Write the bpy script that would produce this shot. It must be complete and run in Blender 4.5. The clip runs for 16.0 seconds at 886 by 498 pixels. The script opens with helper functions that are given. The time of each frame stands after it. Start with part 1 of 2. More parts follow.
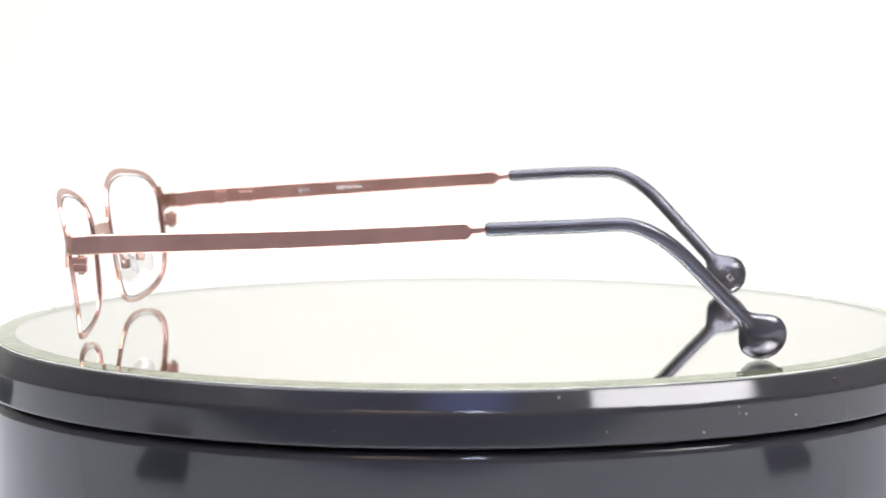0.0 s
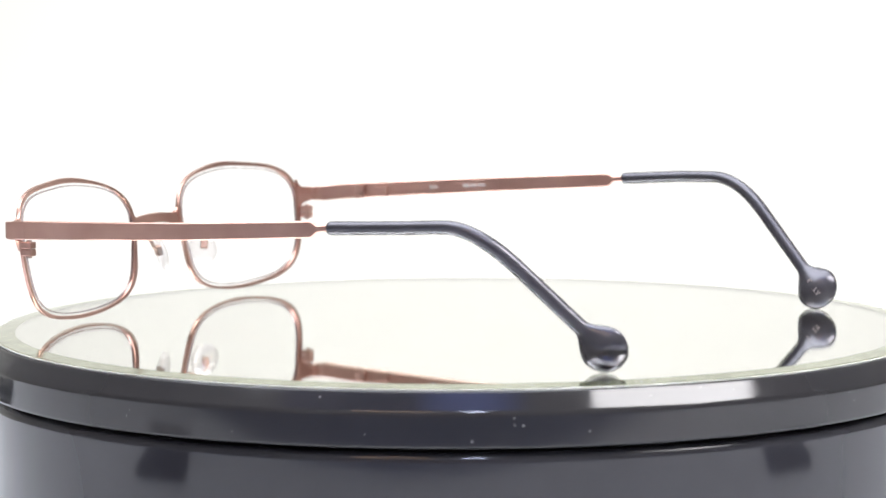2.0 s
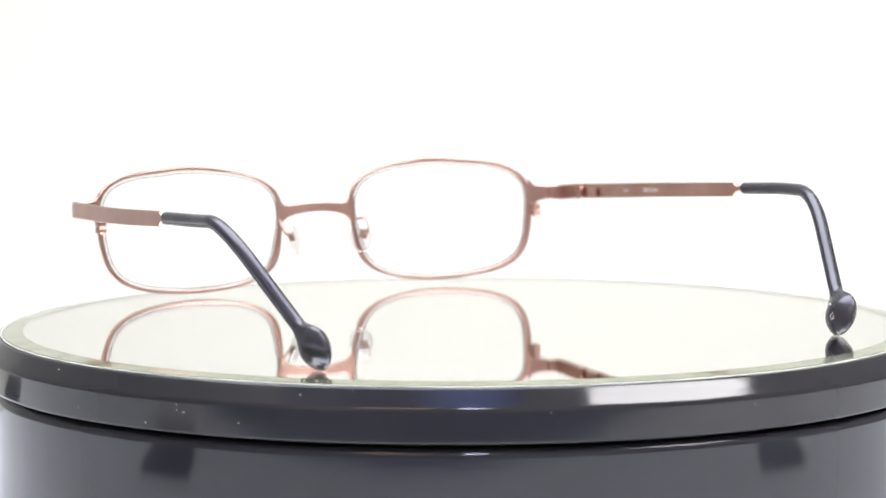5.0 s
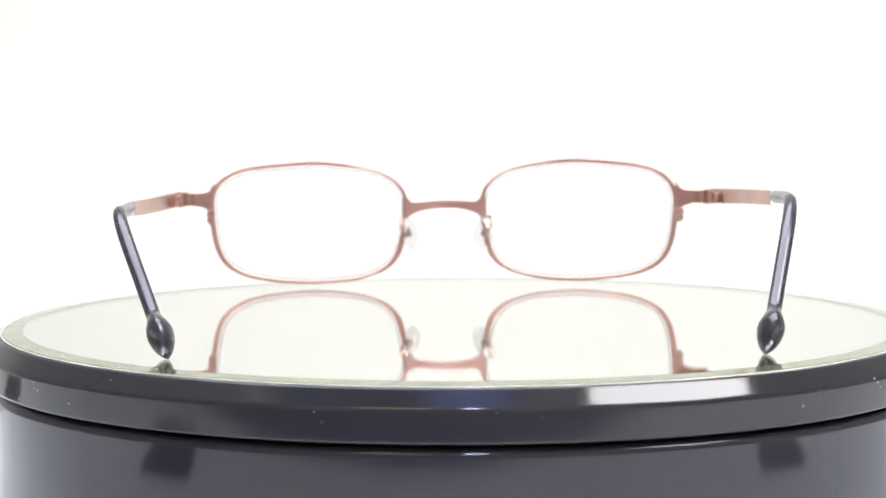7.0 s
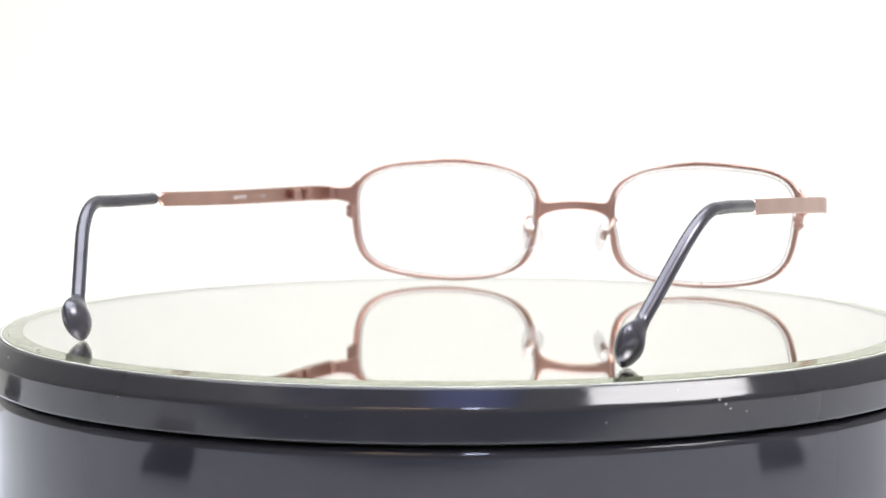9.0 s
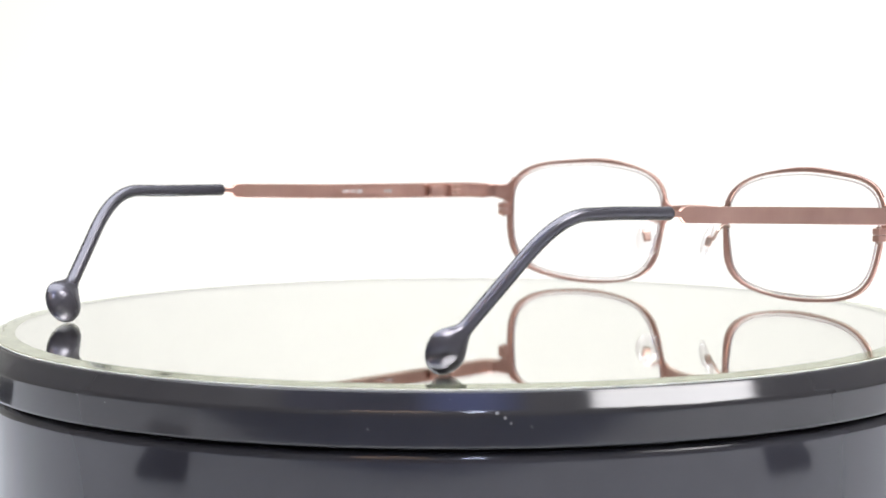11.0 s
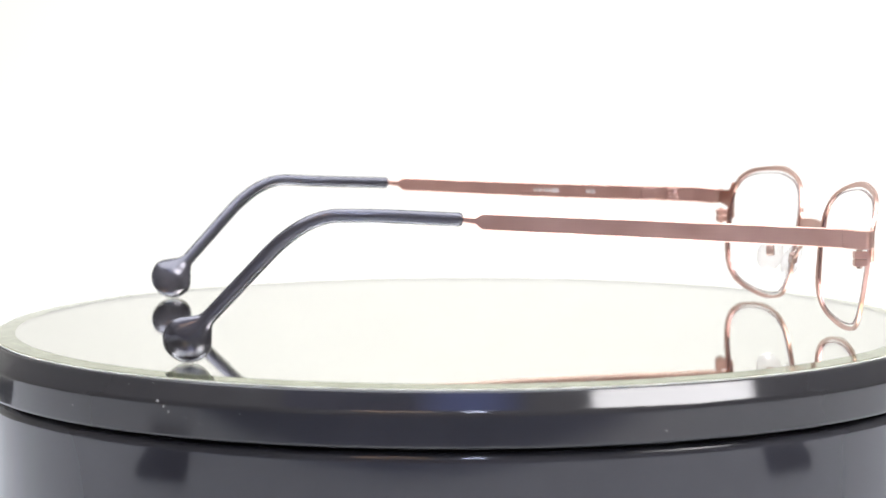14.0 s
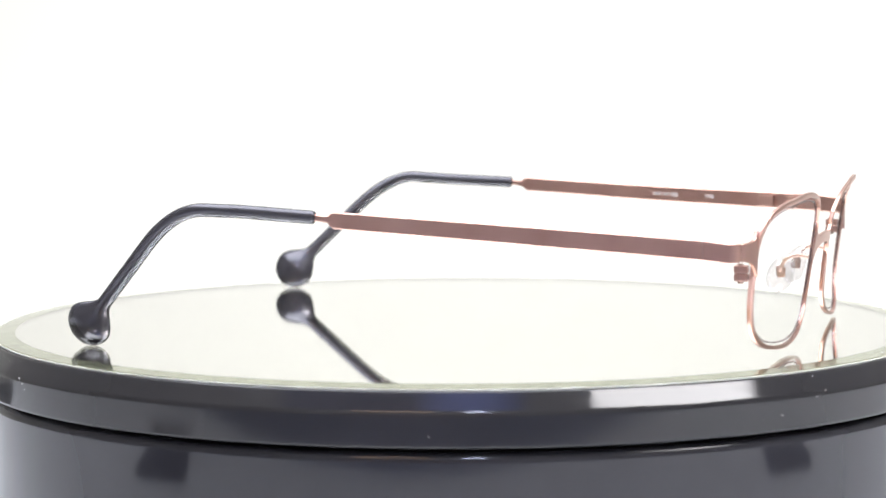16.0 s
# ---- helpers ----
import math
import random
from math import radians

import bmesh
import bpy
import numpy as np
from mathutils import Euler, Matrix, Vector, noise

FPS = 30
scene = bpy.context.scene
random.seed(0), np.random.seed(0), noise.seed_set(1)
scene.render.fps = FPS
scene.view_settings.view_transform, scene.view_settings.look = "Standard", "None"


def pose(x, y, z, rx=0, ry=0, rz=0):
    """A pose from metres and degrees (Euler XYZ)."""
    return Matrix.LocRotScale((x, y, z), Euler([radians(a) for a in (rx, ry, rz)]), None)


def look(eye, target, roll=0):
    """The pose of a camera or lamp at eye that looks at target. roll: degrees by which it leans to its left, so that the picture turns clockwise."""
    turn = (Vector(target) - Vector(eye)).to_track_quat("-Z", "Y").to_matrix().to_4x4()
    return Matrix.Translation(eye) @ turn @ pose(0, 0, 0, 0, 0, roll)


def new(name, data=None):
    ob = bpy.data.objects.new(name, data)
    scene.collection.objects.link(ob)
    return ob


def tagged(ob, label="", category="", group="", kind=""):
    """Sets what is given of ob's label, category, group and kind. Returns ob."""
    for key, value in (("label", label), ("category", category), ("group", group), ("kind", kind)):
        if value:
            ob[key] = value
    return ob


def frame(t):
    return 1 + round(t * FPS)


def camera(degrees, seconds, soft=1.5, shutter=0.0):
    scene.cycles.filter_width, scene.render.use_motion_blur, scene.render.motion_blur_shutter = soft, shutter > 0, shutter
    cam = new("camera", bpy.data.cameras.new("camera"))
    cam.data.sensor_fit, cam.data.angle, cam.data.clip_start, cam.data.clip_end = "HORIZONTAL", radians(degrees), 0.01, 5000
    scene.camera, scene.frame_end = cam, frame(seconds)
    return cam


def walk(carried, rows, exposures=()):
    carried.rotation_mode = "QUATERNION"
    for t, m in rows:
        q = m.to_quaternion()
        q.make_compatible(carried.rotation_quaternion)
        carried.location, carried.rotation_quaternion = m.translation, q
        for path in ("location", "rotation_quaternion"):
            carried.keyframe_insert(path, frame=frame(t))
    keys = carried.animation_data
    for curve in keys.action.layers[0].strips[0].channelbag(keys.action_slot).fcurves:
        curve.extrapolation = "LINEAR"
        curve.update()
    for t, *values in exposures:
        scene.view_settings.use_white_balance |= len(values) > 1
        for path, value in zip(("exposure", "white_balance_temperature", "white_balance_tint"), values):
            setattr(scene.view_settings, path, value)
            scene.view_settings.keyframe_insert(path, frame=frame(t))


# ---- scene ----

MM = 0.001


# ---- camera: it stands before the turntable and draws back a centimetre while it is set on the far side ----
def camera_at(back):
    yaw, pitch = radians(0.381), radians(5.072)
    way = Vector((-math.sin(yaw) * math.cos(pitch), math.cos(yaw) * math.cos(pitch), -math.sin(pitch)))
    eye = Vector((0.0, -0.58271, 0.067916)) - way * back
    return look(eye, eye + way, -0.21)


cam = camera(19.342, 16.0, soft=1.5)
cam.data.dof.use_dof = True
cam.data.dof.focus_distance = 0.555
cam.data.dof.aperture_fstop = 26.0
walk(cam, [(0.0, camera_at(0.0)), (4.0, camera_at(0.0)), (4.2, camera_at(0.003)), (4.8, camera_at(0.010)),
           (9.4, camera_at(0.010)), (10.6, camera_at(0.0)), (16.0, camera_at(0.0))])


def turn_at(t):
    """The turn of plate and glasses, in degrees; 0 shows the open glasses from behind."""
    return 0.282 - 12.1226 * (t - 7.2)


# ---- world and exposure: a dim room outside the light tent ----
world = bpy.data.worlds.new("world")
scene.world = world
world.use_nodes = True
sky = world.node_tree
gen = sky.nodes.new("ShaderNodeTexCoord")
up = sky.nodes.new("ShaderNodeSeparateXYZ")
room = sky.nodes.new("ShaderNodeValToRGB")
room.color_ramp.elements[0].position, room.color_ramp.elements[1].position = 0.05, 0.5
room.color_ramp.elements[0].color, room.color_ramp.elements[1].color = (0.58, 0.485, 0.45, 1), (0.20, 0.215, 0.40, 1)
sky.links.new(gen.outputs["Generated"], up.inputs[0])
sky.links.new(up.outputs["Z"], room.inputs[0])
sky.links.new(room.outputs[0], sky.nodes["Background"].inputs[0])
sky.nodes["Background"].inputs[1].default_value = 1.0
scene.view_settings.exposure = 0.0


# ---- materials ----
def material(name):
    m = bpy.data.materials.new(name)
    m.use_nodes = True
    nt = m.node_tree
    return m, nt, nt.nodes["Principled BSDF"]


def noise_node(nt, scale, detail=3.0, stretch=(1, 1, 1), rough=0.55):
    tc = nt.nodes.new("ShaderNodeTexCoord")
    mp = nt.nodes.new("ShaderNodeMapping")
    mp.inputs["Scale"].default_value = stretch
    n = nt.nodes.new("ShaderNodeTexNoise")
    n.inputs["Scale"].default_value, n.inputs["Detail"].default_value, n.inputs["Roughness"].default_value = scale, detail, rough
    nt.links.new(tc.outputs["Object"], mp.inputs[0])
    nt.links.new(mp.outputs[0], n.inputs["Vector"])
    return n.outputs["Fac"]


def ramp(nt, fac, a, b, lo=0.3, hi=0.7):
    r = nt.nodes.new("ShaderNodeValToRGB")
    r.color_ramp.elements[0].position, r.color_ramp.elements[1].position = lo, hi
    r.color_ramp.elements[0].color = (*a, 1) if len(a) == 3 else a
    r.color_ramp.elements[1].color = (*b, 1) if len(b) == 3 else b
    nt.links.new(fac, r.inputs[0])
    return r.outputs[0]


def bump(nt, bsdf, fac, strength, distance):
    b = nt.nodes.new("ShaderNodeBump")
    b.inputs["Strength"].default_value, b.inputs["Distance"].default_value = strength, distance
    nt.links.new(fac, b.inputs["Height"])
    nt.links.new(b.outputs[0], bsdf.inputs["Normal"])


def grey(v):
    return (v, v, v)


def make_rose_metal():
    m, nt, p = material("rose_copper_metal")
    big = noise_node(nt, 90, 2)
    fine = noise_node(nt, 900, 2, (2, 0.5, 2))
    nt.links.new(ramp(nt, big, (0.51, 0.307, 0.253), (0.61, 0.385, 0.320)), p.inputs["Base Color"])
    nt.links.new(ramp(nt, fine, grey(0.29), grey(0.33)), p.inputs["Roughness"])
    p.inputs["Metallic"].default_value = 1.0
    return m


def make_bright_metal():
    m, nt, p = material("hinge_metal")
    nt.links.new(ramp(nt, noise_node(nt, 1500), (0.40, 0.27, 0.22), (0.58, 0.44, 0.37)), p.inputs["Base Color"])
    p.inputs["Metallic"].default_value, p.inputs["Roughness"].default_value = 1.0, 0.40
    return m


def make_tip():
    m, nt, p = material("slate_lacquer")
    nt.links.new(ramp(nt, noise_node(nt, 160, 3), (0.062, 0.060, 0.072), (0.082, 0.080, 0.094)), p.inputs["Base Color"])
    nt.links.new(ramp(nt, noise_node(nt, 60, 2), grey(0.21), grey(0.26)), p.inputs["Roughness"])
    p.inputs["IOR"].default_value = 1.6
    p.inputs["Metallic"].default_value = 0.6
    return m


def make_plastic(name, a, b, r0, r1):
    m, nt, p = material(name)
    big = noise_node(nt, 22, 4)
    scratch = noise_node(nt, 120, 5, (1, 1, 9), 0.7)
    nt.links.new(ramp(nt, big, a, b), p.inputs["Base Color"])
    nt.links.new(ramp(nt, scratch, grey(r0), grey(r1)), p.inputs["Roughness"])
    p.inputs["IOR"].default_value = 1.47
    bump(nt, p, scratch, 0.03, 0.0002)
    return m


def make_mirror_glass():
    m, nt, p = material("clear_glass")
    p.inputs["Base Color"].default_value = (1.0, 1.0, 0.99, 1)
    p.inputs["Transmission Weight"].default_value = 1.0
    p.inputs["Roughness"].default_value, p.inputs["IOR"].default_value = 0.0, 1.5
    return m


def make_silver():
    m, nt, p = material("silvering")
    nt.links.new(ramp(nt, noise_node(nt, 30, 2), (0.988, 0.988, 0.93), (0.998, 0.998, 0.948)), p.inputs["Base Color"])
    p.inputs["Metallic"].default_value, p.inputs["Roughness"].default_value = 1.0, 0.0
    return m


def make_glass_edge():
    m, nt, p = material("green_glass_edge")
    nt.links.new(ramp(nt, noise_node(nt, 160, 4), (0.23, 0.245, 0.145), (0.36, 0.375, 0.25)), p.inputs["Base Color"])
    nt.links.new(ramp(nt, noise_node(nt, 500, 4), grey(0.04), grey(0.16)), p.inputs["Roughness"])
    p.inputs["Metallic"].default_value = 0.8
    return m


def make_clear(name, gloss, tint):
    """A thin clear pane: mostly see-through, a little gloss that grows towards the edge."""
    m = bpy.data.materials.new(name)
    m.use_nodes = True
    nt = m.node_tree
    nt.nodes.remove(nt.nodes["Principled BSDF"])
    out = nt.nodes["Material Output"]
    see = nt.nodes.new("ShaderNodeBsdfTransparent")
    see.inputs[0].default_value = (*tint, 1)
    gl = nt.nodes.new("ShaderNodeBsdfGlossy")
    gl.inputs["Roughness"].default_value = 0.03
    mix = nt.nodes.new("ShaderNodeMixShader")
    fr = nt.nodes.new("ShaderNodeLayerWeight")
    fr.inputs["Blend"].default_value = gloss
    sq = nt.nodes.new("ShaderNodeMath")
    sq.operation = "MULTIPLY_ADD"
    sq.inputs[1].default_value, sq.inputs[2].default_value = 0.8 * gloss, 0.006
    nt.links.new(fr.outputs["Facing"], sq.inputs[0])
    nt.links.new(sq.outputs[0], mix.inputs[0])
    nt.links.new(see.outputs[0], mix.inputs[1])
    nt.links.new(gl.outputs[0], mix.inputs[2])
    nt.links.new(mix.outputs[0], out.inputs[0])
    return m


def make_glow(name, colour, strength, vary=0.03, scale=2.0):
    """A lamp, or cloth whose light is put in as glow, slightly uneven."""
    m = bpy.data.materials.new(name)
    m.use_nodes = True
    nt = m.node_tree
    nt.nodes.remove(nt.nodes["Principled BSDF"])
    em = nt.nodes.new("ShaderNodeEmission")
    em.inputs[1].default_value = strength
    lo = tuple(c * (1 - vary) for c in colour)
    nt.links.new(ramp(nt, noise_node(nt, scale, 2), lo, colour), em.inputs[0])
    nt.links.new(em.outputs[0], nt.nodes["Material Output"].inputs[0])
    return m


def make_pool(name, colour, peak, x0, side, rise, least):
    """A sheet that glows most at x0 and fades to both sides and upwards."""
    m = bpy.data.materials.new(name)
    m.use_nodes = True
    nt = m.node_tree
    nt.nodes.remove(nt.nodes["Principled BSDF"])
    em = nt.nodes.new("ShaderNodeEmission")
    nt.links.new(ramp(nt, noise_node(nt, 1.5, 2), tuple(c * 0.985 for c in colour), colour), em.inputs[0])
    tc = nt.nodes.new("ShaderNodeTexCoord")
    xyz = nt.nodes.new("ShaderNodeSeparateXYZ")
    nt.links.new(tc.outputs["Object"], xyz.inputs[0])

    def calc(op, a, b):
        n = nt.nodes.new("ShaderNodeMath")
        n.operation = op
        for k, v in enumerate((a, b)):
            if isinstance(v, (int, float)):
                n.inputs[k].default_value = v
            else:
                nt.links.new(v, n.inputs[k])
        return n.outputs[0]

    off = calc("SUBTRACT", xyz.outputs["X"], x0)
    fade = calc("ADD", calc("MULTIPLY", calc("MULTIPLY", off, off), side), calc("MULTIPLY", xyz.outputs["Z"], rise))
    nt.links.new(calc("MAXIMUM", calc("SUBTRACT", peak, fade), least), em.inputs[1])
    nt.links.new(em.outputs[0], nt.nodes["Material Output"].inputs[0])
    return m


def make_matt(name, a, b, scale, rough=0.8):
    m, nt, p = material(name)
    nt.links.new(ramp(nt, noise_node(nt, scale, 4), a, b), p.inputs["Base Color"])
    p.inputs["Roughness"].default_value = rough
    return m


ROSE = make_rose_metal()
BRIGHT = make_bright_metal()
TIP = make_tip()
PLATE = make_plastic("black_plate_plastic", (0.016, 0.016, 0.018), (0.023, 0.022, 0.0235), 0.03, 0.15)
BASE = make_plastic("black_base_plastic", (0.016, 0.016, 0.020), (0.024, 0.024, 0.029), 0.05, 0.10)
GLASS = make_mirror_glass()
SILVER = make_silver()
EDGE = make_glass_edge()
LENS = make_clear("clear_lens", 0.1, (0.995, 0.995, 0.995))
SILICONE = make_clear("clear_silicone", 0.5, (0.945, 0.935, 0.94))
GROUND_EDGE = make_clear("ground_lens_edge", 0.3, (0.70, 0.65, 0.66))
DUST = make_matt("dust", (0.25, 0.25, 0.245), (0.55, 0.55, 0.53), 300)
LIP = make_matt("polished_edge", (0.40, 0.40, 0.36), (0.6, 0.6, 0.56), 120, 0.15)
INK = make_matt("white_print", (0.42, 0.35, 0.33), (0.60, 0.53, 0.51), 900, 0.5)
RUBBER = make_matt("black_rubber", (0.012, 0.013, 0.018), (0.03, 0.03, 0.036), 60)
PAPER = make_matt("white_paper", (0.60, 0.61, 0.63), (0.68, 0.69, 0.71), 12, 0.7)
TABLE = make_matt("dark_table", (0.055, 0.072, 0.13), (0.092, 0.115, 0.20), 8, 0.6)
# light on the backdrop put in as emission, weaker upwards and to the sides
BACKDROP_GLOW = make_pool("glowing_backdrop", (1.0, 0.993, 0.962), 1.23, 0.03, 3.0, 0.7, 0.55)
# one white tent cloth, its light put in as three strengths of glow
SIDE_CLOTH = make_glow("glowing_cloth", (1.0, 0.975, 0.96), 0.52, 0.06)
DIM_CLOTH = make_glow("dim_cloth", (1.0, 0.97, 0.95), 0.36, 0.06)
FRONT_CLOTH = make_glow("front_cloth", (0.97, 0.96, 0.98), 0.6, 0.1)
LED = make_glow("led_strip", (1.0, 0.98, 1.0), 21.0)
SKY_LED = make_pool("blue_led", (0.26, 0.36, 1.0), 2.6, 0.02, 130.0, 0.0, 0.25)
TOP_LED = make_glow("led_panel", (0.90, 0.93, 1.0), 7.5)
BLUE_LED = make_glow("cool_led", (0.66, 0.74, 1.0), 95.0)
WARM = make_glow("warm_lamp", (1.0, 0.64, 0.42), 18.0)


# ---- mesh helpers (millimetres in, metres out) ----
def mesh_object(name, verts, faces, mats, parent=None, smooth=True, label="", slots=None, crease=38):
    me = bpy.data.meshes.new(name)
    me.from_pydata([tuple(c * MM for c in v) for v in verts], [], faces)
    for m in (mats if isinstance(mats, (list, tuple)) else [mats]):
        me.materials.append(m)
    if slots is not None:
        for poly, s in zip(me.polygons, slots):
            poly.material_index = s
    me.validate()
    bm = bmesh.new()
    bm.from_mesh(me)
    bmesh.ops.recalc_face_normals(bm, faces=bm.faces)
    bm.to_mesh(me)
    bm.free()
    if smooth:
        me.shade_smooth()
        me.set_sharp_from_angle(angle=radians(crease))
    ob = new(name, me)
    ob.parent = parent
    return tagged(ob, label)


def tube_mesh(rings, closed=False):
    """Vertices and faces of a skin over equal rings of points."""
    n, k = len(rings), len(rings[0])
    verts = [tuple(p) for r in rings for p in r]
    faces = []
    for i in range(n if closed else n - 1):
        j = (i + 1) % n
        for a in range(k):
            b = (a + 1) % k
            faces.append((i * k + a, i * k + b, j * k + b, j * k + a))
    if not closed:
        faces.append(tuple(range(k - 1, -1, -1)))
        faces.append(tuple((n - 1) * k + a for a in range(k)))
    return verts, faces


def lathe(profile, segments=256):
    """A turned shape; long straight runs get close loops at both ends, so that they shade flat."""
    held = [profile[0]]
    for (r0, z0), (r1, z1) in zip(profile, profile[1:]):
        run = math.hypot(r1 - r0, z1 - z0)
        if run > 1.2:
            for k in (0.06 / run, 1 - 0.06 / run):
                held.append((r0 + (r1 - r0) * k, z0 + (z1 - z0) * k))
        held.append((r1, z1))
    profile = held
    rings = []
    for s in range(segments):
        a = 2 * math.pi * s / segments
        rings.append([(r * math.cos(a), r * math.sin(a), z) for r, z in profile])
    k = len(profile)
    verts = [p for r in rings for p in r]
    faces = []
    for i in range(segments):
        j = (i + 1) % segments
        for a in range(k - 1):
            faces.append((i * k + a, j * k + a, j * k + a + 1, i * k + a + 1))
    return verts, faces


def smooth_path(points, count):
    """A Catmull-Rom curve through control points, evenly stepped in length."""
    p = np.array([points[0]] + list(points) + [points[-1]], float)
    out = []
    for i in range(1, len(p) - 2):
        for s in np.linspace(0, 1, 24, endpoint=False):
            a, b, c, d = p[i - 1], p[i], p[i + 1], p[i + 2]
            out.append(0.5 * (2 * b + (c - a) * s + (2 * a - 5 * b + 4 * c - d) * s * s + (3 * b - a - 3 * c + d) * s ** 3))
    out.append(p[-2])
    out = np.array(out)
    step = np.concatenate([[0], np.cumsum(np.linalg.norm(np.diff(out, axis=0), axis=1))])
    want = np.linspace(0, step[-1], count)
    return np.stack([np.interp(want, step, out[:, i]) for i in range(out.shape[1])], 1)


def unit(v):
    v = np.asarray(v, float)
    return v / max(np.linalg.norm(v), 1e-9)


def rounded_box(sx, sy, sz, r, at=(0, 0, 0), turn=None):
    """A box with rounded edges, as vertices and faces."""
    bm = bmesh.new()
    bmesh.ops.create_cube(bm, size=1.0)
    for v in bm.verts:
        v.co = Vector((v.co.x * sx, v.co.y * sy, v.co.z * sz))
    bmesh.ops.bevel(bm, geom=bm.edges[:], offset=r, segments=2, profile=0.5, affect="EDGES")
    if turn:
        bmesh.ops.rotate(bm, verts=bm.verts, cent=(0, 0, 0), matrix=turn)
    bm.verts.index_update()
    verts = [tuple(v.co + Vector(at)) for v in bm.verts]
    faces = [tuple(v.index for v in f.verts) for f in bm.faces]
    bm.free()
    return verts, faces


def join(*parts):
    verts, faces = [], []
    for v, f in parts:
        base = len(verts)
        verts += list(v)
        faces += [tuple(i + base for i in face) for face in f]
    return verts, faces


def round_tube(path, radius, sides=10):
    """A round wire along a path; radius may be a list."""
    path = np.array(path, float)
    rings = []
    up = np.array([0.3, 0.2, 1.0])
    for i, c in enumerate(path):
        t = unit(path[min(i + 1, len(path) - 1)] - path[max(i - 1, 0)])
        n = unit(np.cross(t, up))
        b = np.cross(t, n)
        r = radius[i] if isinstance(radius, (list, np.ndarray)) else radius
        rings.append([c + r * (math.cos(a) * n + math.sin(a) * b) for a in np.linspace(0, 2 * math.pi, sides, endpoint=False)])
    return tube_mesh(rings)


# ---- the light tent round the turntable ----
def slab(name, lo, hi, mat, label, category="", group="", kind="structure"):
    size = [h - l for l, h in zip(lo, hi)]
    mid = [(l + h) / 2 for l, h in zip(lo, hi)]
    v, f = rounded_box(*[s * 1000 for s in size], 0.5, [m * 1000 for m in mid])
    return tagged(mesh_object(name, v, f, mat, smooth=False), label, category, group, kind)


FLOOR = -0.045
floor = slab("floor", (-0.60, 0.0, -0.006), (0.62, 0.42, 0.0), PAPER, "white paper sheet under the turntable", "floor")
floor.matrix_basis = pose(-0.06, -0.262, FLOOR, 0, 0, -8.4)
slab("ground", (-1.6, -1.9, FLOOR - 0.04), (1.6, 1.0, FLOOR - 0.01), TABLE, "dark blue-grey table top under the light tent", "table top")


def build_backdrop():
    """A white sweep: flat behind the turntable, then curving up; its glow stands in for light on it."""
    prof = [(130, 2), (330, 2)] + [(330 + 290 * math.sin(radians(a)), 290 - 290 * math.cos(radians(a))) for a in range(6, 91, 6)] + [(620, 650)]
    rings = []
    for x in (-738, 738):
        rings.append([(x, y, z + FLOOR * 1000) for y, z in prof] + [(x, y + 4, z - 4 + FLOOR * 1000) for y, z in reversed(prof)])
    tagged(mesh_object("backdrop", *tube_mesh(rings), BACKDROP_GLOW), "white paper sweep behind the turntable, light put in as glow", "backdrop", "", "structure")


build_backdrop()
slab("wall_west", (-0.75, -0.84, FLOOR), (-0.74, 0.61, 0.60), DIM_CLOTH, "white cloth tent side, its light put in as glow", "tent wall")
slab("wall_east", (0.74, -0.84, FLOOR), (0.75, 0.61, 0.60), DIM_CLOTH, "white cloth tent side, its light put in as glow", "tent wall")
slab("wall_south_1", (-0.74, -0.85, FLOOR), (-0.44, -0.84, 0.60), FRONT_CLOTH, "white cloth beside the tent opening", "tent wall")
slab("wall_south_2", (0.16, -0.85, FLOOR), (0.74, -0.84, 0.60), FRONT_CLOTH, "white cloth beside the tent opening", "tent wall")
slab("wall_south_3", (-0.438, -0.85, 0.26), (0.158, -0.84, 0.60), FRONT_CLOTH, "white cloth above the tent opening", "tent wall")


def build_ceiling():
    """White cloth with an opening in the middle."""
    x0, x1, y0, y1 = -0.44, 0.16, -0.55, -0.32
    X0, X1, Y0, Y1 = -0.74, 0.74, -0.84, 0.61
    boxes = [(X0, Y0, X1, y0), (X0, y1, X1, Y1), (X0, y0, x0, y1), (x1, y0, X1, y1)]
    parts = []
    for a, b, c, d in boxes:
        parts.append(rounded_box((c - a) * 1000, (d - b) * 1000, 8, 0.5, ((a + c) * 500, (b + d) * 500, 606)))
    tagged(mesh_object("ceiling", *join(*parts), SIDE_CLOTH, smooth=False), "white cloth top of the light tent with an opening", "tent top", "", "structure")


build_ceiling()
slab("led_bar", (0.315, -0.44, 0.585), (0.735, -0.12, 0.602), LED, "bright white led panel under the tent top", "lamp", "", "thing")
slab("ceiling_lamp", (-0.50, -0.315, 0.59), (0.27, 0.34, 0.602), TOP_LED, "large white led panel under the tent top", "lamp", "", "thing")
slab("blue_panel", (-0.30, -0.54, 0.612), (0.155, -0.36, 0.622), SKY_LED, "dim blue led panel above the tent opening", "lamp", "", "thing")
slab("spot_lamp", (0.010, -0.72, 0.53), (0.075, -0.70, 0.602), BLUE_LED, "narrow very bright bluish led lamp", "lamp", "", "thing")
slab("warm_lamp", (-0.34, -0.72, 0.565), (-0.09, -0.70, 0.602), WARM, "warm orange lamp beside the bluish led lamp", "lamp", "", "thing")
for az, reach, long in ((-56, 0.262, 0.070), (63, 0.252, 0.042), (-113, 0.300, 0.044), (114, 0.300, 0.044)):
    a = radians(az)
    foot = slab("rubber_pad", (-0.022, -long / 2, 0), (0.022, long / 2, 0.003), RUBBER, "flat black rectangular rubber pad on the white paper", "pad", "rubber pads round the turntable", "thing")
    foot.matrix_basis = pose(reach * math.sin(a), -reach * math.cos(a), FLOOR, 0, 0, az)


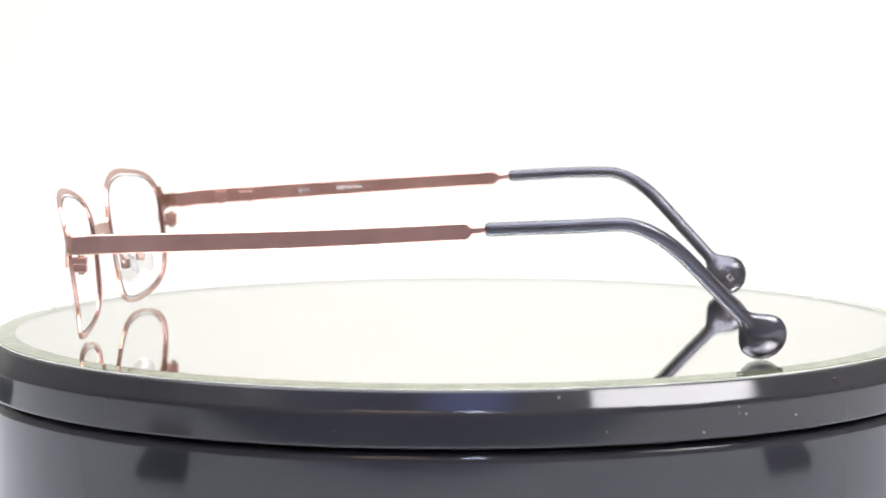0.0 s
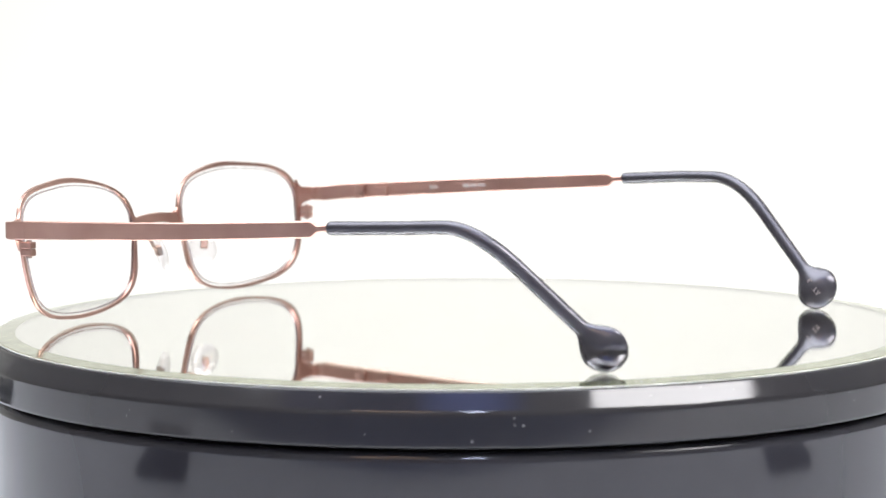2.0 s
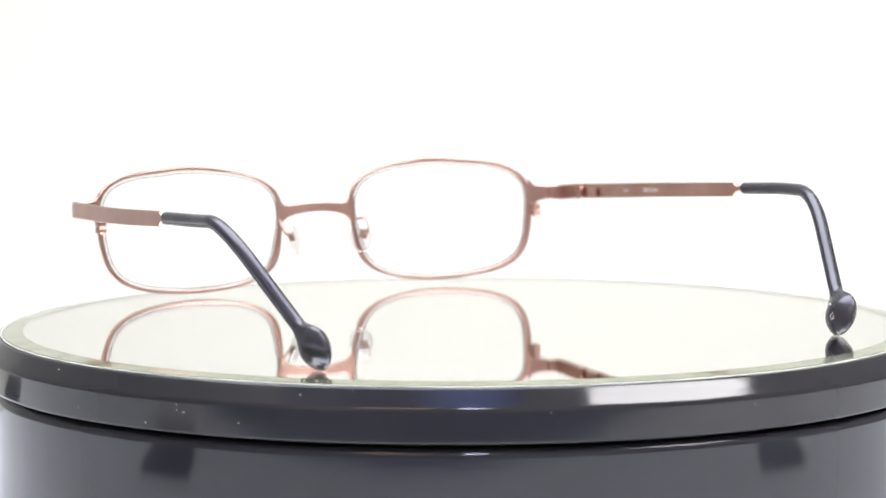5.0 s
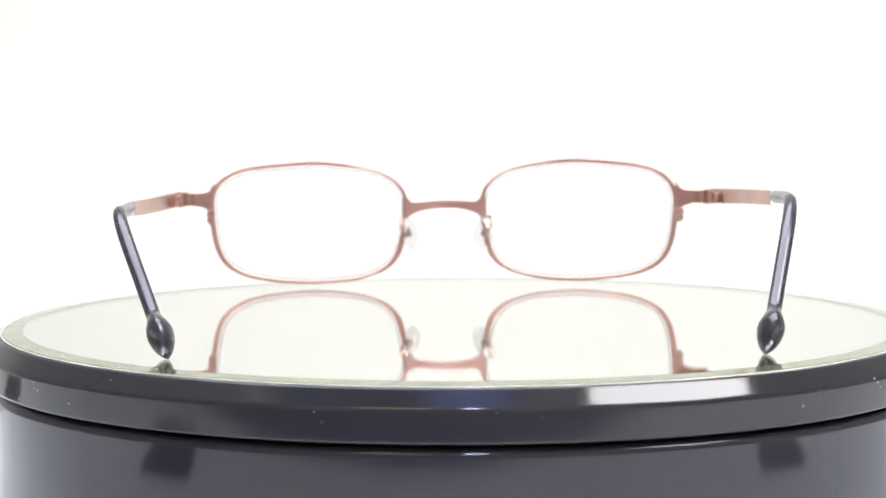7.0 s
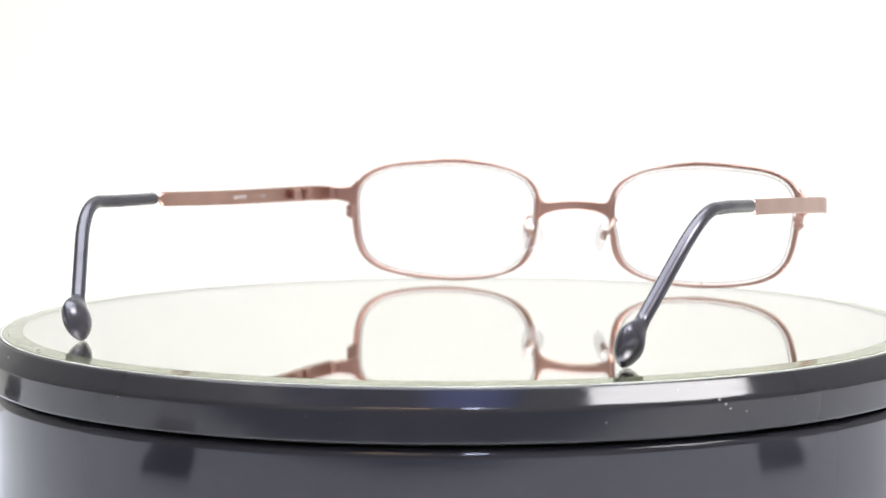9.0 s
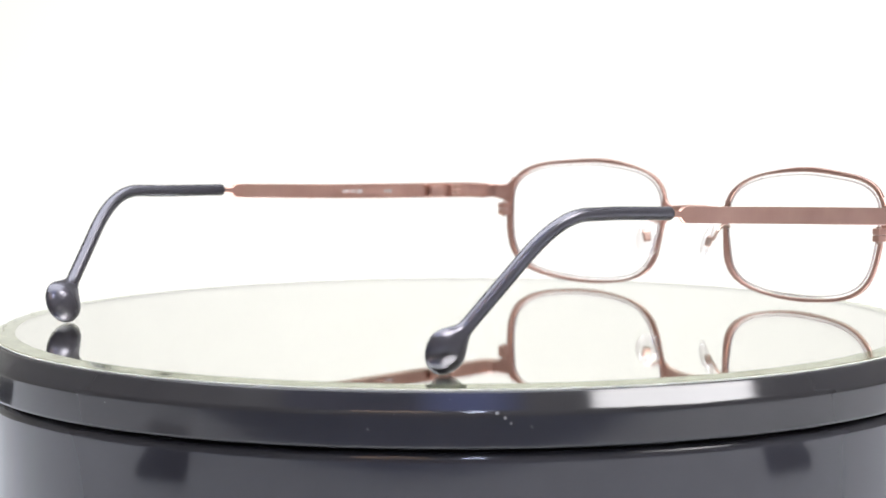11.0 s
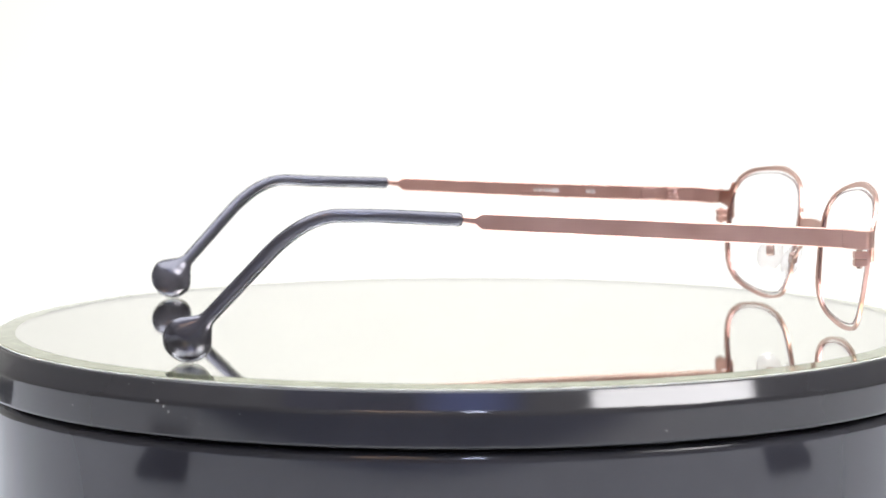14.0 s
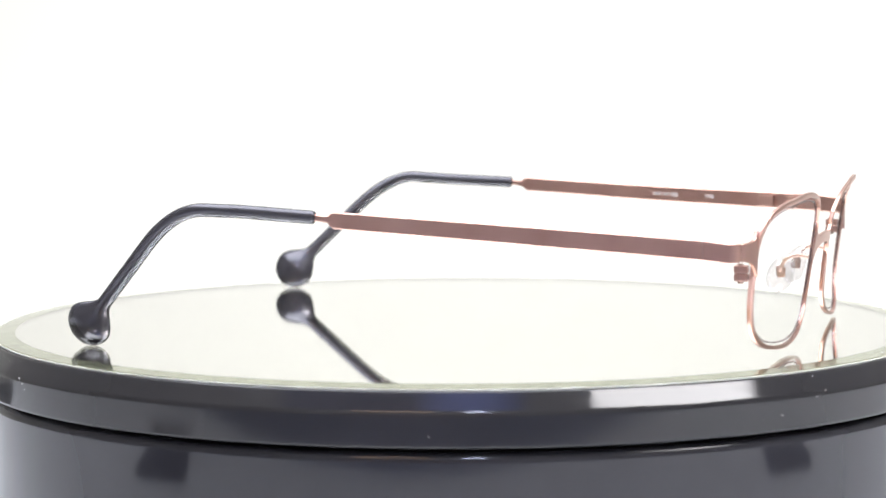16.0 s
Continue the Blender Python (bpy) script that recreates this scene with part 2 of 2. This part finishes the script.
# ---- the turntable ----
turntable = tagged(new("turntable"), "glossy black motorised turntable with a round mirror top", "turntable")
turntable.location = (0, 0, FLOOR)
UP = -FLOOR * 1000


def arc(cr, cz, r, a0, a1, n=6):
    return [(cr + r * math.cos(radians(a)), cz + r * math.sin(radians(a))) for a in np.linspace(a0, a1, n)]


def lifted(profile):
    return [(r, z + UP) for r, z in profile]


base_profile = [(60, -45), (103, -45)] + arc(103.5, -42.5, 2.5, -90, 0) + arc(104.0, -14.3, 2.0, 0, 90, 8) + [(98, -12.3), (60, -12.3)]
mesh_object("base", *lathe(lifted(base_profile)), BASE, turntable, label="glossy black plastic drum base")
plate = new("plate")
plate.parent = turntable
plate_profile = ([(70, -11.2), (106.3, -11.55)] + arc(106.6, -11.0, 0.55, -90, 0) + arc(104.95, -5.53, 2.2, 0, 33, 14)
                 + arc(104.45, -1.55, 0.45, 33, 100) + [(104.1, -1.25), (104.05, -3.1), (70, -3.1)])
mesh_object("rim", *lathe(lifted(plate_profile), 320), PLATE, plate, label="glossy black bevelled rim")


def ring_verts(r, z, n=320):
    return [(r * math.cos(2 * math.pi * s / n), r * math.sin(2 * math.pi * s / n), z + UP) for s in range(n)]


def build_mirror():
    """A disc of clear glass, silvered underneath, with a greenish ground bevel round it."""
    n = 320
    verts = ring_verts(99.2, TOP) + ring_verts(99.2, TOP - 2.2)
    faces, slots = [tuple(range(n))], [0]
    for s in range(n):
        u = (s + 1) % n
        faces.append((s, n + s, n + u, u))
        slots.append(1)
    faces.append(tuple(n + s for s in range(n - 1, -1, -1)))
    slots.append(2)
    mesh_object("mirror", verts, faces, [GLASS, EDGE, SILVER], plate, False, "round glass mirror", slots)
    bevel = [(99.22, TOP - 2.2), (99.22, TOP - 0.02)] + [(103.4, TOP - 0.28), (103.8, TOP - 0.42), (103.8, TOP - 2.2)]
    mesh_object("bevel", *lathe(lifted(bevel), 320), EDGE, plate, label="greenish bevelled mirror edge")
    line = arc(103.95, TOP - 0.55, 0.2, 0, 360, 9)
    mesh_object("edge_line", *lathe(lifted(line), 320), LIP, plate, label="thin pale polished glass edge")


TOP = -0.40
build_mirror()


# ---- the eyeglasses ----
glasses = tagged(new("eyeglasses"), "open eyeglasses, rose copper metal frame, slate blue tips, on a mirror", "eyeglasses")


def front_y(x, z):
    """How far forward the front of the frame stands."""
    return 82.0 + 0.145 * (z - 20) - 0.0041 * (abs(x) - 25) ** 2


# the eye's rounded oblong: its centre, half width and half height, and the waves of the opening and of the rim's outer edge
EYE_X, EYE_Z = -35.10, 16.02
HALF = np.array([24.41, 14.79])
OPENING = (1.0517, -0.0048, 0.0177, -0.0031, -0.0079, -0.0001, 0.0247, -0.0624, 0.0032, 0.0046, 0.0053, -0.0057, 0.0048, 0.0001, -0.0032, 0.0063, 0.0004)
OUTSIDE = (1.1068, -0.0089, 0.0223, -0.0091, -0.0116, 0.0029, 0.0170, -0.0604, 0.0008, 0.0032, 0.0045, -0.0090, 0.0053, -0.0038, -0.0033, 0.0067, 0.0003)


def wave(coefficients, theta):
    r = coefficients[0]
    for k in range(1, len(coefficients) // 2 + 1):
        r = r + coefficients[2 * k - 1] * math.cos(k * theta) + coefficients[2 * k] * math.sin(k * theta)
    return r


def eye_point(theta, coefficients=OPENING):
    return HALF * wave(coefficients, theta) * np.array([math.cos(theta), math.sin(theta)])


def eye_loop(count, grow):
    """Points of the opening's outline, evenly spaced, moved outwards by grow."""
    fine = np.array([eye_point(2 * math.pi * i / 2000) for i in range(2001)])
    step = np.concatenate([[0], np.cumsum(np.linalg.norm(np.diff(fine, axis=0), axis=1))])
    want = np.linspace(0, step[-1], count, endpoint=False)
    p = np.stack([np.interp(want, step, fine[:, k]) for k in (0, 1)], 1)
    t = np.roll(p, -1, 0) - np.roll(p, 1, 0)
    t /= np.linalg.norm(t, axis=1)[:, None]
    return p + grow * np.stack([t[:, 1], -t[:, 0]], 1)


def rim_loop(count, k):
    """Points between the opening (0) and the rim's outer edge (1)."""
    angles = [2 * math.pi * i / count for i in range(count)]
    return np.array([eye_point(a) * (1 - k) + eye_point(a, OUTSIDE) * k for a in angles])


def eye_place(p, side):
    x, z = EYE_X + p[0] + (0.6 if side > 0 else 0.0), EYE_Z + p[1] + (0.35 if side > 0 else 0.0)
    return np.array([x * -side, front_y(x, z), z])


def build_eye(side):
    n = 192
    prof = [(0.0, -0.34), (0.0, -0.29), (0.0, 0.29), (0.0, 0.34), (0.06, 0.42), (0.12, 0.44), (0.88, 0.44), (0.94, 0.42),
            (1.0, 0.34), (1.0, 0.29), (1.0, -0.29), (1.0, -0.34), (0.94, -0.42), (0.88, -0.44), (0.12, -0.44), (0.06, -0.42)]
    loops = [rim_loop(n, k) for k, d in prof]
    rings = [[eye_place(loop[i], side) + np.array([0, d, 0]) for loop, (k, d) in zip(loops, prof)] for i in range(n)]
    eyewire = mesh_object("eyewire", *tube_mesh(rings, True), ROSE, glasses)
    # the pale ground edge of the lens, seen inside the rim
    prof = [(-0.74, -0.6), (-0.74, -0.1), (-0.50, -0.1), (-0.50, -0.6)]
    loops = [eye_loop(n, g) for g, d in prof]
    rings = [[eye_place(loop[i], side) + np.array([0, d, 0]) for loop, (g, d) in zip(loops, prof)] for i in range(n)]
    mesh_object("lens_edge", *tube_mesh(rings, True), GROUND_EDGE, eyewire, label="pale ground lens edge")
    # the lens: a shallow domed pane
    verts, faces = [], []
    m = 96
    outline = eye_loop(m, 0.02)
    for back in (0.0, -1.1):
        verts.append((-EYE_X * side, front_y(EYE_X, EYE_Z) + 1.2 + back, EYE_Z))
        for k in (0.35, 0.7, 1.0):
            for i in range(m):
                v = eye_place(outline[i] * k, side)
                v[1] += 0.8 * (1 - k * k) + back + 0.4
                verts.append(tuple(v))
    half = 1 + 3 * m
    for b in (0, half):
        for i in range(m):
            j = (i + 1) % m
            faces.append((b, b + 1 + i, b + 1 + j))
            for k in (0, 1):
                faces.append((b + 1 + k * m + i, b + 1 + (k + 1) * m + i, b + 1 + (k + 1) * m + j, b + 1 + k * m + j))
    for i in range(m):
        j = (i + 1) % m
        a = 1 + 2 * m
        faces.append((a + i, half + a + i, half + a + j, a + j))
    lens = mesh_object("lens", verts, faces, LENS, eyewire, label="clear plain lens")
    lens.visible_shadow = False


def build_bridge():
    """A flat arched bar that flares into both rims with rounded corners."""
    knots = (0.0, 3.0, 5.5, 7.7, 8.6, 9.3, 9.9, 10.4, 10.8)
    tops = (21.72, 21.68, 21.50, 21.28, 21.50, 22.05, 22.9, 24.0, 25.3)
    lows = (19.46, 19.34, 18.98, 18.36, 17.85, 17.2, 16.4, 15.4, 14.0)
    rings = []
    for x in np.linspace(-10.8, 10.8, 61):
        hi, lo = np.interp(abs(x), knots, tops), np.interp(abs(x), knots, lows)
        zc, h = (hi + lo) / 2, (hi - lo) / 2
        s = x / 10.8
        ring = []
        for u, d in ((h, -0.30), (h, 0.30), (h - 0.12, 0.40), (0.12 - h, 0.40), (-h, 0.30), (-h, -0.30), (0.12 - h, -0.40), (h - 0.12, -0.40)):
            z = zc + u
            ring.append((x - 0.25, front_y(10.8, z) + 0.5 * (1 - s * s) + d, z + 0.12 * s + 0.1))
        rings.append(ring)
    mesh_object("bridge", *tube_mesh(rings), ROSE, glasses, crease=30)


def strip(path, heights, thick):
    """A flat metal strip standing on edge along a path."""
    path, rings = np.array(path, float), []
    for i, c in enumerate(path):
        t = path[min(i + 1, len(path) - 1)] - path[max(i - 1, 0)]
        n = unit((t[1], -t[0], 0))
        h, e = heights[i] / 2, thick / 2
        b = min(0.18, e * 0.6)
        ring = []
        for u, w in ((h - b, e), (h, e - b), (h, -e + b), (h - b, -e), (-h + b, -e), (-h, -e + b), (-h, e - b), (-h + b, e)):
            ring.append(c + n * w + np.array([0, 0, u]))
        rings.append(ring)
    return tube_mesh(rings)


# per side: x, y, z of corner, hinge seam and temple; the tip's start, middle, bend and drop, and how gently it bends before and after
SIDES = {
    -1: dict(corner=(-67.3, 76.4, 23.05), hinge=(-68.5, 69.4, 23.25), mid=(-72.4, 30.0, 24.5), end=(-74.2, -4.0, 26.2),
             tip=((-74.4, -8.0, 26.6), (-74.16, -25.06, 27.19), (-74.7, -40.6, 28.0), (-64.2, -63.0, 4.45)), ease=(7.0, 12.0)),
    1: dict(corner=(67.3, 75.6, 22.95), hinge=(67.9, 68.6, 23.35), mid=(69.9, 30.0, 25.75), end=(70.8, -5.2, 27.85),
            tip=((70.9, -9.2, 28.35), (70.54, -25.08, 29.26), (69.4, -40.3, 29.5), (61.05, -63.2, 4.45)), ease=(7.0, 11.0)),
}
DROP = 5.02


def tip_path(start, mid, bend, drop, ease, count):
    """Straight back, round the bend, then straight down into the drop; evenly stepped."""
    start, mid, bend, drop = (np.array(q, float) for q in (start, mid, bend, drop))
    down = unit(drop - bend)
    a, b = bend - unit(bend - mid) * ease[0], bend + down * ease[1]
    out = [start + (mid - start) * k for k in np.linspace(0, 1, 12, endpoint=False)]
    out += [mid + (a - mid) * k for k in np.linspace(0, 1, 12, endpoint=False)]
    out += [(1 - k) ** 2 * a + 2 * k * (1 - k) * bend + k * k * b for k in np.linspace(0, 1, 40, endpoint=False)]
    out += [b + (drop + down * DROP - b) * k for k in np.linspace(0, 1, 40)]
    out = np.array(out)
    for _ in range(3):
        out[1:-1] = out[1:-1] * 0.5 + (out[:-2] + out[2:]) * 0.25
    step = np.concatenate([[0], np.cumsum(np.linalg.norm(np.diff(out, axis=0), axis=1))])
    want = np.linspace(0, step[-1], count)
    return np.stack([np.interp(want, step, out[:, i]) for i in range(3)], 1)


def build_side(side):
    s = SIDES[side]
    # endpiece: leaves the rim, bends round the corner and runs back to the hinge
    cx, cy, cz = s["corner"]
    hx, hy, hz = s["hinge"]
    knots = (59.7, 60.2, 60.7, 61.3, 62.2, 63.4, 64.8)
    tops = (26.6, 25.7, 25.1, 24.75, 24.55, 24.5, 24.45)
    lows = (17.6, 18.2, 19.0, 19.8, 20.35, 20.7, 20.95)
    path = [(x * side, front_y(x, 23), (hi + lo) / 2) for x, hi, lo in zip(knots, tops, lows)]
    heights = [hi - lo for hi, lo in zip(tops, lows)]
    for a in np.linspace(0, 90, 10):
        path.append((cx - side * 2.2 + side * 2.2 * math.sin(radians(a)), cy - 2.4 + 2.2 * math.cos(radians(a)), cz - 0.25))
        heights.append(3.5 + 0.35 * a / 90)
    path += [(cx + (hx - cx) * k, cy - 2.4 + (hy - cy + 2.4) * k, cz - 0.25 + (hz - cz + 0.15) * k) for k in (0.3, 0.6, 1.0)]
    heights += [3.88, 3.9, 3.92]
    mesh_object("endpiece", *strip(path, heights, 0.8), ROSE, glasses)
    # temple
    path = smooth_path([np.array(s["hinge"]) - np.array([0, 0, 0.1]), np.array(s["mid"]), np.array(s["end"])], 40)
    path[0][1] -= 0.04
    heights = [3.92 - 0.55 * k for k in np.linspace(0, 1, 40)]
    end, tip0 = path[-1], np.array(s["tip"][0])
    extra = [end + (tip0 - end) * k for k in (0.1, 0.22, 0.38, 1.3)]
    temple = mesh_object("temple", *strip(list(path) + extra, heights + [3.1, 2.5, 1.4, 1.3], 0.85), ROSE, glasses)
    # worn white print on the inside of the temple
    for y, w in ((42.3, 2.6), (31.0, 7.0)):
        k = int(np.argmin(np.abs(path[:, 1] - y)))
        t = unit(path[k + 1] - path[k - 1])
        n = unit((t[1], -t[0], 0)) * (1 if t[1] * side > 0 else -1)
        inward = n if n[0] * side < 0 else -n
        bars = []
        for i, (du, l, h) in enumerate(((-0.34, 0.26, 1.0), (-0.05, 0.24, 0.7), (0.28, 0.30, 0.7))):
            c = path[k] + t * du * w + inward * 0.43
            turn = Matrix.Rotation(math.atan2(t[1], t[0]), 3, "Z")
            bars.append(rounded_box(l * w, 0.05, h, 0.01, c, turn))
        mesh_object("print_mark", *join(*bars), INK, temple, False, "worn white print bars")
    # tip: a round sleeve that swells into a flattened drop
    count = 260
    p = tip_path(*s["tip"], s["ease"], count)
    length = np.concatenate([[0], np.cumsum(np.linalg.norm(np.diff(p, axis=0), axis=1))])
    left = length[-1] - length
    rings = []
    for i in range(count):
        t = unit(p[min(i + 1, count - 1)] - p[max(i - 1, 0)])
        turn_in = min(1.0, max(0.0, (19 - left[i]) / 11))
        turn_in = turn_in * turn_in * (3 - 2 * turn_in)
        t = unit(t * (1 - turn_in) + turn_in * unit(p[-1] - p[int(np.argmin(np.abs(left - 9)))]))
        lean = min(1.0, max(0.0, (22 - left[i]) / 11))
        lat = unit(np.array([side * (1 - 0.056 * lean), -0.144 * lean, -0.297 * lean]))
        lat = unit(lat - t * (lat @ t))
        cross = unit(np.cross(t, lat))
        stem = (1.40 + 0.13 * min(1.0, max(0.0, (length[i] - 26) / 12))) * min(1.0, left[i] / DROP)
        u = left[i] / DROP
        disc = math.sqrt(max(0.0, 1 - (u - 1) ** 2)) if u < 1 else (0.5 + 0.5 * math.cos(math.pi * min(1.0, (u - 1) / 1.42))) ** 0.72
        ra = ((DROP * disc) ** 2.6 + stem ** 2.6) ** (1 / 2.6)
        rb = ((2.6 * disc ** 1.35) ** 2.6 + stem ** 2.6) ** (1 / 2.6)
        if length[i] < 0.9:
            k = math.sqrt(max(0.0, 1 - ((0.9 - length[i]) / 0.9) ** 2)) * 0.55 + 0.45
            ra, rb = ra * k, rb * k
        ra, rb = max(ra, 0.05), max(rb, 0.05)
        sharp = 0.35 * min(1.0, max(0.0, (2.2 - u) / 0.8))
        rings.append([p[i] + cross * ra * math.cos(a) + lat * rb * math.sin(a) * abs(math.sin(a)) ** sharp for a in np.linspace(0, 2 * math.pi, 40, endpoint=False)])
    tip = mesh_object("temple_tip", *tube_mesh(rings), TIP, glasses, crease=80, label="slate blue plastic tip ending in a flattened drop")
    if side == 1:
        build_tip_word(tip, p, left)
    # hinge: knuckles on the inside of temple and endpiece
    knuckles = []
    along = Matrix.Rotation(math.atan2(s["mid"][0] - hx, hy - s["mid"][1]), 3, "Z")
    ix = hx - side * 0.85
    for k in range(3):
        knuckles.append(rounded_box(1.5, 3.0, 0.85, 0.2, (ix, hy - 5.6, hz + (k - 1) * 1.05), along))
    knuckles.append(rounded_box(0.9, 3.8, 2.6, 0.2, (ix + side * 0.45, hy - 11.8, hz + 0.2), along))
    hinge = mesh_object("hinge", *join(*knuckles), ROSE, glasses, False, "small rose metal hinge knuckles")
    mesh_object("hinge_screw", *round_tube([(ix - side * 0.1, hy - 5.4, hz - 1.75), (ix - side * 0.1, hy - 5.4, hz + 1.75)], 0.5, 12), BRIGHT, hinge)
    # rim lock behind the outer rim
    x = 60.3 * side
    y = front_y(60.3, 18.5) - 1.9
    parts = [rounded_box(2.0, 2.8, 1.5, 0.2, (x, y, 19.1)), rounded_box(2.0, 2.8, 1.5, 0.2, (x, y, 17.5))]
    lock = mesh_object("rim_lock", *join(*parts), ROSE, glasses, False, "two-part rim lock block")
    mesh_object("lock_screw", *round_tube([(x, y - 0.2, 16.3), (x, y - 0.2, 20.2)], 0.62, 12), BRIGHT, lock)
    # nose pad
    cx, cy, cz = 9.3 * side, 74.2, 13.6
    path = smooth_path([np.array(q, float) for q in ((11.3 * side, front_y(11, 17.2) - 0.5, 17.2), (11.6 * side, 77.6, 17.6), (11.9 * side, 75.4, 16.6),
                                                     (11.3 * side, 74.4, 14.6), (cx + 0.9 * side, cy, cz + 0.4))], 24)
    nose = mesh_object("nose_pad", *pad_shape(cx, cy, cz, side), SILICONE, glasses, label="clear oval silicone pad")
    mesh_object("pad_arm", *round_tube(path, 0.42, 8), BRIGHT, nose)
    mesh_object("pad_box", *rounded_box(1.5, 1.8, 2.4, 0.3, (cx + 0.75 * side, cy, cz + 0.3), Euler((0.1, 0.3 * side, 0.5 * side)).to_matrix()), BRIGHT, nose, False)


def pad_shape(cx, cy, cz, side):
    bm = bmesh.new()
    bmesh.ops.create_uvsphere(bm, u_segments=24, v_segments=14, radius=1.0)
    turn = Euler((radians(-12), radians(16 * side), radians(38 * side))).to_matrix()
    for v in bm.verts:
        x, y, z = v.co
        flare = 1.0 - 0.18 * z
        v.co = turn @ Vector((x * 1.25 + 0.5 * side * (z * z - 0.4), y * 3.2 * flare, z * 4.6)) + Vector((cx, cy, cz))
    bm.verts.index_update()
    verts = [tuple(v.co) for v in bm.verts]
    faces = [tuple(v.index for v in f.verts) for f in bm.faces]
    bm.free()
    return verts, faces


def build_tip_word(tip, p, left):
    """The word on the inner face of the drop."""
    cu = bpy.data.curves.new("word", "FONT")
    cu.body, cu.size, cu.align_x, cu.align_y, cu.extrude = "ITALY", 1.75 * MM, "CENTER", "CENTER", 0.03 * MM
    text = bpy.data.objects.new("word", cu)
    scene.collection.objects.link(text)
    bpy.context.view_layer.update()
    me = bpy.data.meshes.new_from_object(text.evaluated_get(bpy.context.evaluated_depsgraph_get()))
    bpy.data.objects.remove(text)
    me.materials.clear()
    me.materials.append(INK)
    i = int(np.argmin(np.abs(left - 4.6)))
    t = unit(p[-1] - p[int(np.argmin(np.abs(left - 9)))])
    lat = unit(np.array([0.944, -0.144, -0.297]))
    lat = unit(lat - t * (lat @ t))
    out = -lat
    up = np.cross(out, t)
    c = p[i] + out * 2.68
    m = Matrix(((t[0], up[0], out[0], c[0] * MM), (t[1], up[1], out[1], c[1] * MM), (t[2], up[2], out[2], c[2] * MM), (0, 0, 0, 1)))
    ob = new("lettering", me)
    ob.parent = tip
    ob.matrix_basis = m
    tagged(ob, "small white printed word ITALY")


for side in (-1, 1):
    build_eye(side)
build_bridge()
for side in (-1, 1):
    build_side(side)


# ---- dust on the rim and the glass edge ----
def build_dust():
    rnd = random.Random(4)
    parts = []
    for i in range(80):
        a = rnd.uniform(0, 360) if i < 40 else rnd.gauss(rnd.choice((238, 262, 200, 325, 45)), 7)
        r, z = rnd.choice(((104.3, -1.05), (105.9, -3.2), (107.15, -7.0), (107.15, -9.0), (103.0, -0.6), (101.0, -0.35)))
        if r > 104:
            z += rnd.uniform(-2.0, 2.0)
        s = rnd.choice((0.06, 0.08, 0.11, 0.15)) * rnd.uniform(0.6, 1.2)
        w = s * rnd.uniform(0.7, 2.2)
        t = Matrix.Rotation(radians(a), 3, "Z") @ Euler((rnd.uniform(-0.6, 0.6), 0, 0)).to_matrix()
        c = (r * math.cos(radians(a)), r * math.sin(radians(a)), z + UP)
        parts.append(rounded_box(0.08, w, s, 0.02, c, t))
    for a0, r, z, n in ((231.5, 102.0, -0.38, 6), (226.5, 102.6, -0.45, 5), (221.8, 102.0, -0.38, 3), (213.0, 102.3, -0.42, 5), (213.5, 107.16, -6.5, 3),
                        (57.4, 107.16, -5.6, 2), (320.6, 107.16, -5.0, 2), (75.0, 102.4, -0.42, 2)):
        for i in range(n):
            a = radians(a0 + rnd.uniform(-1.6, 1.6))
            s = rnd.uniform(0.12, 0.34)
            c = (r * math.cos(a), r * math.sin(a), z + UP + (rnd.uniform(-1.2, 1.2) if r > 104 else s * 0.3))
            parts.append(rounded_box(0.1 if r > 104 else s, s * rnd.uniform(0.6, 1.6), s * (1 if r > 104 else 0.7), 0.02, c, Matrix.Rotation(a, 3, "Z")))
    ob = mesh_object("dust", *join(*parts), DUST, plate, False, "scattered white dust specks")
    ob["kind"] = "stuff"


build_dust()


def motions():
    times = [i * 1.0 for i in range(17)]
    walk(glasses, [(t, pose(0, 0, 0, 0, 0, turn_at(t))) for t in times])
    walk(plate, [(t, pose(0, 0, 0, 0, 0, turn_at(t))) for t in times])


motions()
